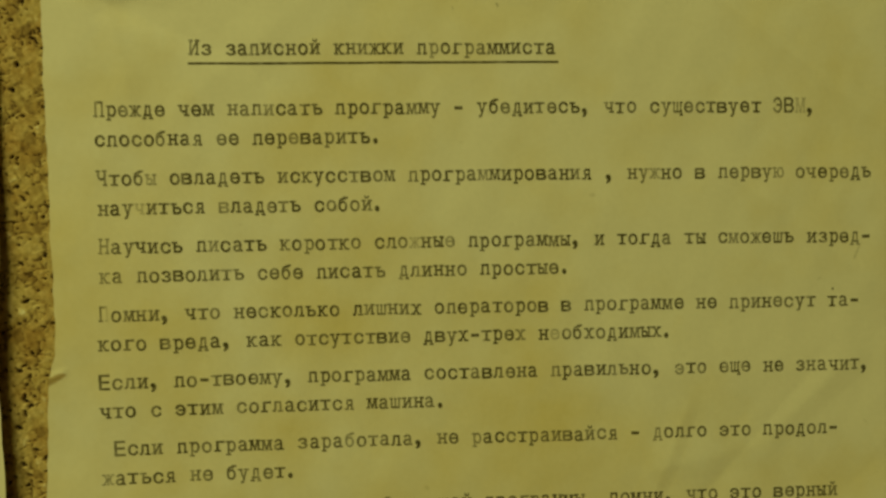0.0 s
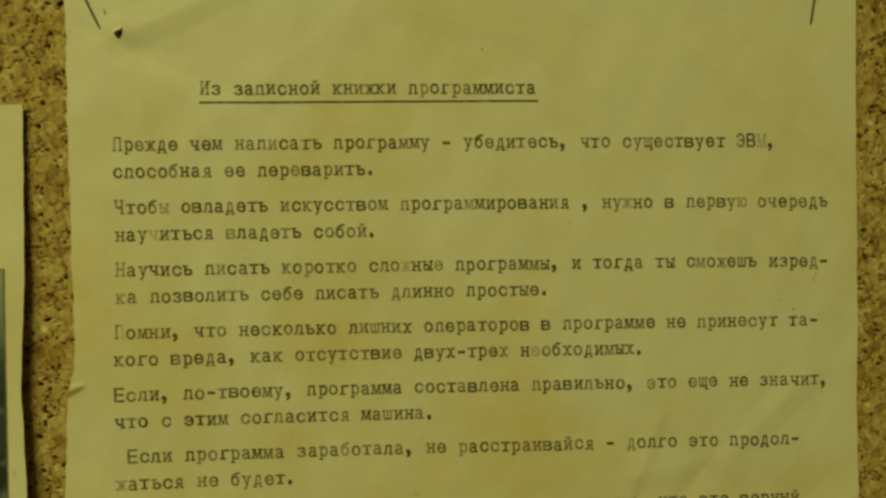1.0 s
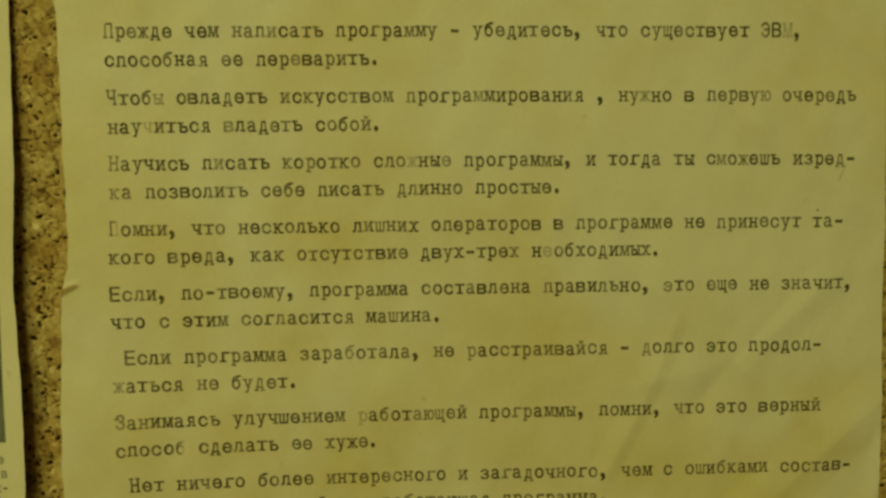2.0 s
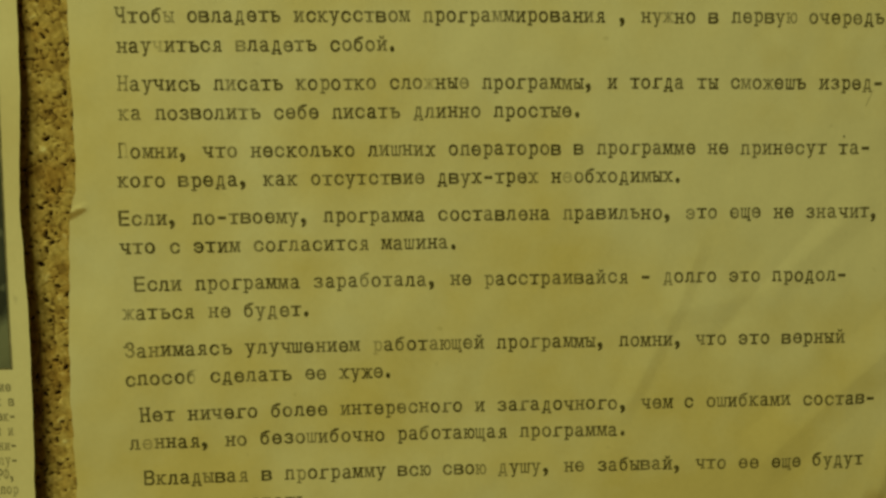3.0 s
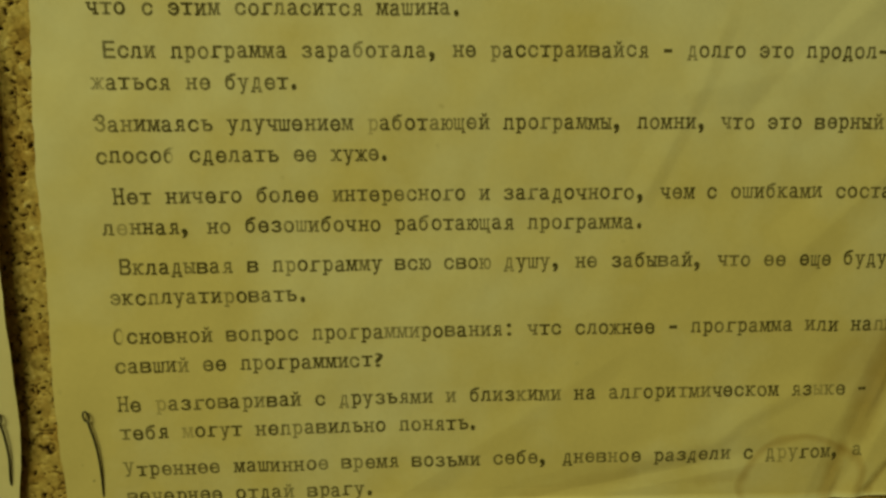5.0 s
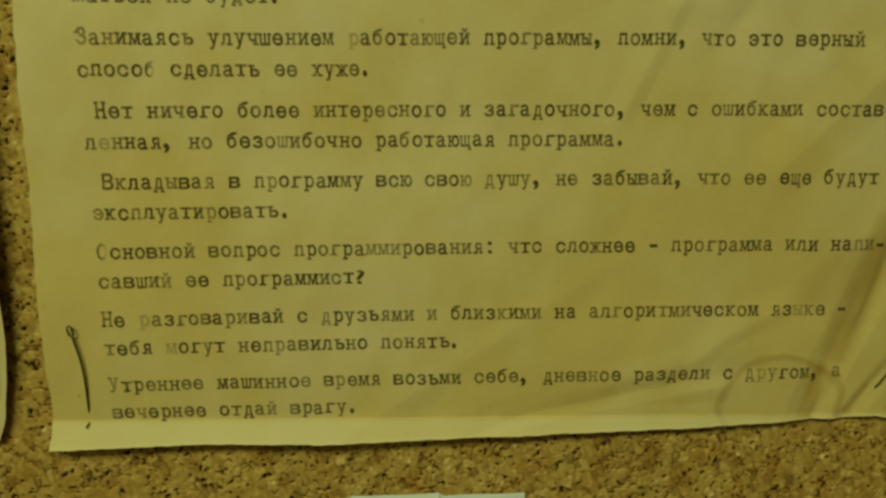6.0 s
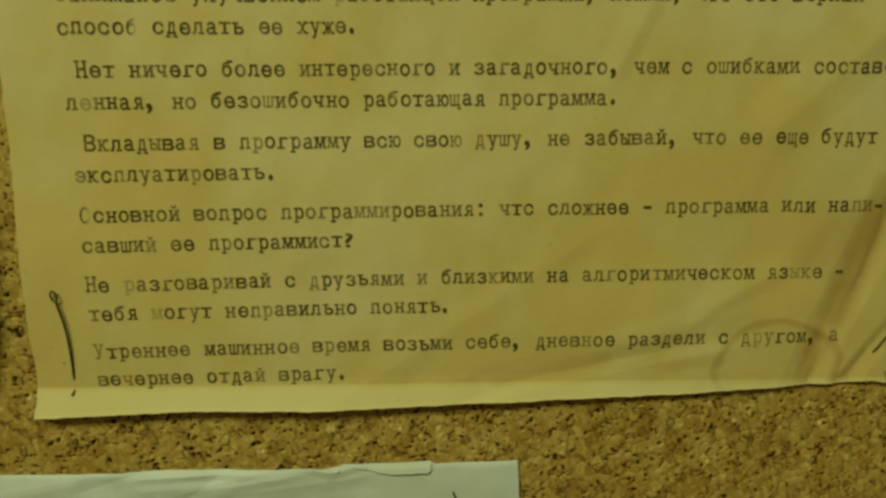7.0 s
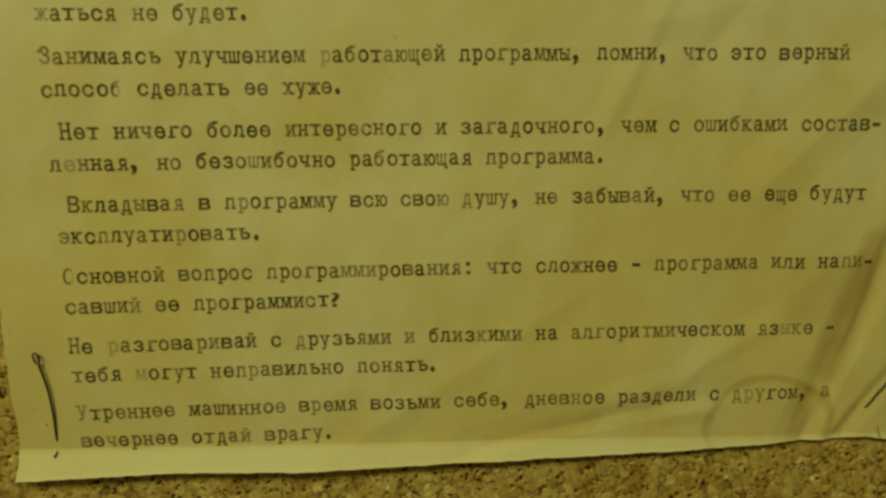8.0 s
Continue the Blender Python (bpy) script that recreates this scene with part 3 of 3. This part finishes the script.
TITLE = "Из записной книжки п~рограммиста"
TYPED = [
    "Прежде чем нап~исать программу - убедитесь, что существует ЭВ^М,",
    "способная ее пер~еварить.",
    "Чтоб~ы овладеть искусством програ~мми*р*о*в*а*ния , ну~жно в перву~ю очередь",
    "нау^читься ~владеть собой.",
    "~Научись п~исать коротко сло^жны~е программы, и тогда ты с~можешь изред-",
    "~ка позволить себе писать длинно простые.",
    "<Помни, что несколько лишних операторов в программе не принесут та-",
    "кого вреда, как отсутствие двух-трех *н^еобходимых.",
    "Если, по-твоему, программа составлена правильно, ~это еще не значит,",
    "что с этим согласится машина.",
    " Если программа зара~ботала, не ~расстраивайся - ~долго это продол-",
    "~жаться не будет.",
    "~Занимаясь улучшением ^работ~ающей программы, помни, что это верный",
    "спосо<б сделать ее хуже.",
    " Нет ничего более интересного и загадочного, чем с ошибками состав-",
    "л^енная, но безо~шибочно работающая программа.",
    " Вкладывая в п~рограмму всю сво~ю ~душу, не забывай, что ее еще будут",
    "~эксплуати~ровать.",
    "<Основной вопрос програ~м~м~ирования: чтс сложнее - программа или на~п~и-",
    "савши~й ее программист?",
    "Не ^разговаривай с ~друзьями ~и близ~кими на ал~гори~тмическом яз^ы~ке -",
    "тебя ^могут неп~равильно понять.",
    "~Утреннее машинно~е в~ремя возьми себе, днев~ное раздели с ~д^р~угом, ~а",
    "ве~чернее отда~й врагу.",
]
# twelve sayings of two lines each, typed at an even spacing; the lines sag a little towards their ends
BASELINES = [12.4 + 16.07 * (n // 2) + 6.9 * (n % 2) for n in range(24)]


def page_sag(x):
    return -1.1 * MM * (max(x, 0.0) / 0.172) ** 2


typed("title_word", TITLE, 8.0 * PITCH, 1.75 * MM, PITCH, 0.89 * PITCH, page_surface, INK, page, 100, sag=page_sag)
ruled("title_underline", 22.5 * MM, 110.4 * MM, -0.25 * MM, -0.6 * MM, 0.45 * MM, page_surface, INK, page, 1.0)
for n, (text, low) in enumerate(zip(TYPED, BASELINES)):
    typed("typed_word", text, 0.0, -low * MM, PITCH, 0.89 * PITCH, page_surface, INK, page, n, sag=page_sag, slip=float(np.interp(low, [52, 68, 116, 141, 157], [0.15, -0.75, -0.95, -0.6, -0.3])) * MM)


# small stray marks, and the torn pin hole near the upper corner
for x0, x1, z0, z1, thick, strength in ((186.2, 184.3, -46.0, -50.0, 0.35, 0.22), (178.9, 179.4, -57.4, -57.5, 0.5, 0.7), (95.6, 96.0, 13.6, 12.6, 0.5, 0.25), (85.0, 85.3, 12.8, 11.9, 0.4, 0.15),
                                        (-0.6, -0.2, 23.6, 22.2, 0.5, 0.45), (-7.6, -7.2, -190.0, -190.3, 0.5, 0.5), (-9.8, -9.5, -186.0, -186.3, 0.4, 0.25)):
    ruled("ink_speck", x0 * MM, x1 * MM, z0 * MM, z1 * MM, thick * MM, page_surface, INK, page, strength)


ruled("tear", 192.6 * MM, 193.3 * MM, -198.4 * MM, -201.6 * MM, 0.3 * MM, page_surface, INK, page, 0.7, "short dark tear at the corner")


def spot(x, z, lift):
    return (x * MM, float(page_surface(np.array(x * MM), np.array(z * MM))) - lift * MM, z * MM + LEVEL)


def torn_hole(x, z):
    """A ragged little hole, its shade laid on the sheet as a dark patch, with its torn tongue of paper bent up above
    it.
    """
    outline = [(-1.1, 0.35), (-0.3, 0.15), (0.5, 0.55), (1.25, 1.0), (1.0, 0.0), (0.55, -0.75), (0.0, -1.05), (-0.5, -0.6)]
    lay("torn_hole", [((x + a) * MM, (z + b) * MM) for a, b in outline], [tuple(range(len(outline)))], [1.0] * len(outline), page_surface, HOLE_SHADE, page, "dark ragged patch for the shade in a pin hole")
    rim = [spot(x - 1.3, z + 1.2, 0.05), spot(x - 0.9, z + 0.5, 0.5), spot(x + 0.2, z + 0.6, 0.9), spot(x + 1.0, z + 1.1, 0.6), spot(x + 1.2, z + 1.7, 0.05), spot(x + 0.0, z + 1.7, 0.05)]
    back = [(a, b + 0.1 * MM, c) for a, b, c in rim]
    n = len(rim)
    mesh_object("torn_tongue", rim + back, [tuple(range(n)), tuple(range(2 * n - 1, n - 1, -1))] + [(k, (k + 1) % n, n + (k + 1) % n, n + k) for k in range(n)], PAPER, page, "bent tongue of torn paper")


torn_hole(2.9, 17.1)


# ---- pins ----
def eye_pin(points, label, group="pins in the papers"):
    """A bent steel wire pin with a twisted eye at its head. points run from just under the head to the point."""
    head, second = Vector(points[0]), Vector(points[1])
    away = (head - second).normalized()
    side = away.cross(Vector((0, 1, 0))).normalized()
    thing = tagged(part("pin", wire(points, 0.24 * MM), STEEL), label, "pin", group)
    turns = [head + away * (1.2 * MM - 1.3 * MM * math.cos(a)) + side * 0.62 * MM * math.sin(a) for a in (2 * math.pi * k / 10 for k in range(11))]
    part("pin_eye", wire(turns, 0.20 * MM), STEEL, thing)
    return thing


eye_pin([spot(-6.9, -175.0, 0.7), spot(-5.7, -181.0, 0.6), spot(-5.3, -187.0, 0.45), spot(-5.6, -193.4, 0.05), spot(-5.8, -195.4, -0.6), spot(-5.8, -196.7, -0.3), spot(-5.9, -197.3, 0.15), spot(-6.3, -198.1, 0.3)],
        "bent dark steel wire pin with eye through lower corner")
eye_pin([spot(203.3, -174.2, 1.6), spot(198.5, -180.9, 1.1), spot(192.3, -189.6, 0.4), spot(189.6, -193.4, 0.0), spot(187.8, -196.2, -2.5)],
        "straight dark steel pin slanting through the sheet's creased corner")
eye_pin([spot(-12.6, 42.0, 1.2), spot(-9.0, 34.5, 0.9), spot(-5.1, 26.1, 0.45), spot(-1.9, 19.0, 0.0), spot(-1.0, 17.0, -2.2)],
        "dark steel pin through the sheet's upper corner, beside a torn hole")
eye_pin([spot(188.2, 42.0, 1.2), spot(187.0, 33.0, 0.9), spot(185.5, 25.6, 0.45), spot(184.7, 19.6, 0.0), spot(184.4, 17.4, -2.2)],
        "dark steel pin through the sheet's upper corner near its edge")

# ---- the newspaper clipping ----
clip_wave = ripple(31, 90 * MM, 45 * MM)


def clip_left(z):
    return -0.15 + 0 * z


def clip_right(z):
    return np.interp(-z, [0.0, 0.045, 0.072, 0.1, 0.139, 0.155, 0.177, 0.186, 0.196, 0.2], [-0.0218, -0.0219, -0.0230, -0.0221, -0.0228, -0.0223, -0.0224, -0.0233, -0.0250, -0.0268]) + edge_wave(z + 3, 0 * z) * 0.2 * MM


def clip_top(x):
    return -0.0002 + 0.01 * (x + 0.02)


def clip_bottom(x):
    return -0.2005 + edge_wave(x, 0 * x + 5) * 0.3 * MM


def clip_surface(x, z):
    """The clipping stands off the board along its free edge, most of all half-way down."""
    lift = np.interp(-z, [0.0, 0.03, 0.1, 0.15, 0.185, 0.2], [0.3, 1.2, 2.8, 3.0, 1.6, 0.6])
    return -(lift * np.clip((x + 0.10) / 0.08, 0, 1) ** 1.5 + clip_wave(x, z) * 0.35 - 0.6) * MM


clipping = tagged(sheet("newspaper_clipping", (clip_left, clip_right, clip_top, clip_bottom), clip_surface, CLIPPING, 90, np.linspace(0, 1, 151)),
                  "yellowed newspaper clipping with dark photograph, pinned beside the typed sheet", "newspaper clipping")


def photo():
    xs, zs = np.linspace(-0.125, -0.0270, 40), np.linspace(-0.0422, -0.1104, 30)
    x, z = np.meshgrid(xs, zs)
    y = clip_surface(x, z) - 0.15 * MM
    n = len(xs)
    faces = [(i * n + j, (i + 1) * n + j, (i + 1) * n + j + 1, i * n + j + 1) for i in range(len(zs) - 1) for j in range(n - 1)]
    return mesh_object("photograph", np.stack([x, y, z + LEVEL], -1).reshape(-1, 3).tolist(), faces, PHOTO, clipping, "dark grey printed photograph with a thin black border", smooth=True)


photo()
for x0, x1, z0, z1 in ((-0.1253, -0.0267, -0.0420, -0.0420), (-0.0267, -0.0267, -0.0420, -0.1106), (-0.1253, -0.0267, -0.1106, -0.1106)):
    ruled("photo_border", x0, x1, z0, z1, 0.28 * MM, clip_surface, PRINT, clipping, 1.0)
COLUMN = ["ние", "ек в", "лек-", "м и", "ани-", "слу-", "РФ,", "пор", "и", "", "", "", "", "", "", ""]
for n, ends in enumerate(COLUMN):
    low, size = (-116.0 - 3.6 * n) * MM, 1.75 * MM
    width = len(ends) * 1.55 * MM
    right = -26.6 * MM - (0.0 if n % 3 else 0.6 * MM)
    if ends:
        typed("printed_word", ends, right - width, low, 1.55 * MM, size, clip_surface, PRINT, clipping, 300 + n)
    else:
        width = -0.6 * MM
    x = -0.122
    word = np.random.default_rng(50 + n)
    while x < right - width - 2.0 * MM:
        end = min(x + word.uniform(3, 11) * MM, right - width - 1.4 * MM if ends else right)
        ruled("print_bar", x, end, low + size / 2, low + size / 2, size * 0.85, clip_surface, PRINT, clipping, 0.5)
        x = end + 1.5 * MM


def clip_spot(x, z, lift):
    return (x * MM, float(clip_surface(np.array(x * MM), np.array(z * MM))) - lift * MM, z * MM + LEVEL)


eye_pin([clip_spot(-26.2, -174.5, 0.8), clip_spot(-25.6, -178.0, 0.7), clip_spot(-25.3, -183.0, 0.5), clip_spot(-25.9, -190.0, 0.0), clip_spot(-26.1, -192.0, -3.0)],
        "bent steel wire pin with an eye, through the clipping's lower corner")

# ---- the white sheet below ----
white_wave = ripple(41, 70 * MM, 30 * MM)
white_fine = ripple(42, 16 * MM, 8 * MM)


def white_left(z):
    return -0.108 + 0 * z


def white_right(z):
    return 0.1002 + 0.03 * (-0.219 - z) + edge_wave(z + 7, 0 * z) * 0.1 * MM


def white_top(x):
    return np.interp(x, [-0.03, 0.012, 0.049, 0.052, 0.055, 0.058, 0.0785, 0.0795, 0.1], [-0.2178, -0.2182, -0.2186, -0.2190, -0.2187, -0.2183, -0.2181, -0.2189, -0.2188]) + edge_fine(x, 0 * x + 4) * 0.04 * MM


def white_bottom(x):
    return -0.36 + 0 * x


def white_surface(x, z):
    """The upper edge of the sheet is scuffed and rolled, and a strip along it bends forward."""
    under = np.maximum(-0.2165 - 0.027 * x - z, 0)
    roll = np.exp(-under / 0.004)
    y = -(white_wave(x, z) * 0.7 + white_fine(x, z) * 0.12 * np.exp(-under / 0.02)) * MM
    y = y + roll * (0.35 + 0.3 * white_fine(x * 0.6, 0 * z)) * MM
    y = y + 0.4 * MM * np.exp(-np.maximum(white_top(x) - z, 0) / (0.45 * MM))
    for points, height, before, after in ((((2, -217.5), (8, -223), (22, -222.5), (40, -218.5)), 0.55, 4.5, 4.0), (((48, -218), (54, -220.3), (62, -218)), 0.45, 2.2, 1.6),
                                          (((26, -224), (36, -221), (47, -220)), 0.2, 3.0, 3.5), (((-24, -222), (-8, -219.5), (3, -218)), 0.25, 4.0, 4.5)):
        y = y - fold_line(x, z, points, height, before, after, 0.003)
    for a, b, height, width in (((10, -219.8), (31, -219.4), 0.45, 1.5), ((20, -223.5), (42, -220.5), 0.4, 3.0), ((30, -224.5), (60, -221.5), 0.3, 3.0), ((-40, -226), (-10, -221), 0.3, 5.0),
                                ((-5, -222), (12, -217), -0.4, 4.0), ((18, -226), (30, -217), -0.5, 4.5)):
        y = y - crease(x, z, a, b, height, width, 0.004)
    return y


white = tagged(sheet("white_sheet", (white_left, white_right, white_top, white_bottom), white_surface, WHITE, 360, np.linspace(0, 1, 200) ** 2),
               "plain white sheet of paper with a scuffed upper edge, pinned below", "paper sheet")


def white_spot(x, z, lift):
    return (x * MM, float(white_surface(np.array(x * MM), np.array(z * MM))) - lift * MM, z * MM + LEVEL)


def folded_lip(x0, x1, z_top, z_low, out):
    """A narrow torn lip of the sheet's upper edge, folded down and standing a little off it."""
    n = 24
    rows = []
    for k in range(n + 1):
        x = x0 + (x1 - x0) * k / n
        ends = min(1.0, 1.7 * k / n + 0.05, 6 * (n - k) / n + 0.75)
        ragged = float(edge_fine(np.array(x * MM * 2), np.array(0.3)))
        for f in (0.0, 0.5, 1.0):
            rows.append(white_spot(x, z_top + (z_low - z_top) * f * ends + ragged * 0.12 * f, 0.12 + out * math.sin(f * 1.5) * ends))
    back = [(a, b + 0.1 * MM, c) for a, b, c in rows]
    m = len(rows)
    at = lambda i, j: 3 * i + j
    faces = [(at(i, j), at(i, j + 1), at(i + 1, j + 1), at(i + 1, j)) for i in range(n) for j in range(2)]
    faces += [tuple(m + v for v in reversed(f)) for f in faces]
    rim = [at(i, 2) for i in range(n + 1)] + [at(n, 1), at(n, 0)] + [at(i, 0) for i in range(n - 1, -1, -1)] + [at(0, 1)]
    faces += [(a, b, m + b, m + a) for a, b in zip(rim, rim[1:] + rim[:1])]
    return mesh_object("folded_lip", rows + back, faces, WHITE, white, "torn lip of paper folded forward")


folded_lip(56.5, 78.6, -218.1, -220.6, 0.7)
folded_lip(49.5, 56.0, -218.9, -219.7, 0.3)

eye_pin([white_spot(86.6, -249.0, 1.2), white_spot(85.8, -241.0, 0.9), white_spot(84.6, -229.0, 0.3), white_spot(84.0, -226.2, 0.0), white_spot(83.7, -225.0, -2.0)],
        "dark steel pin slanting up through the white sheet")

bpy.data.objects.remove(type_ob)
bpy.data.curves.remove(type_curve)
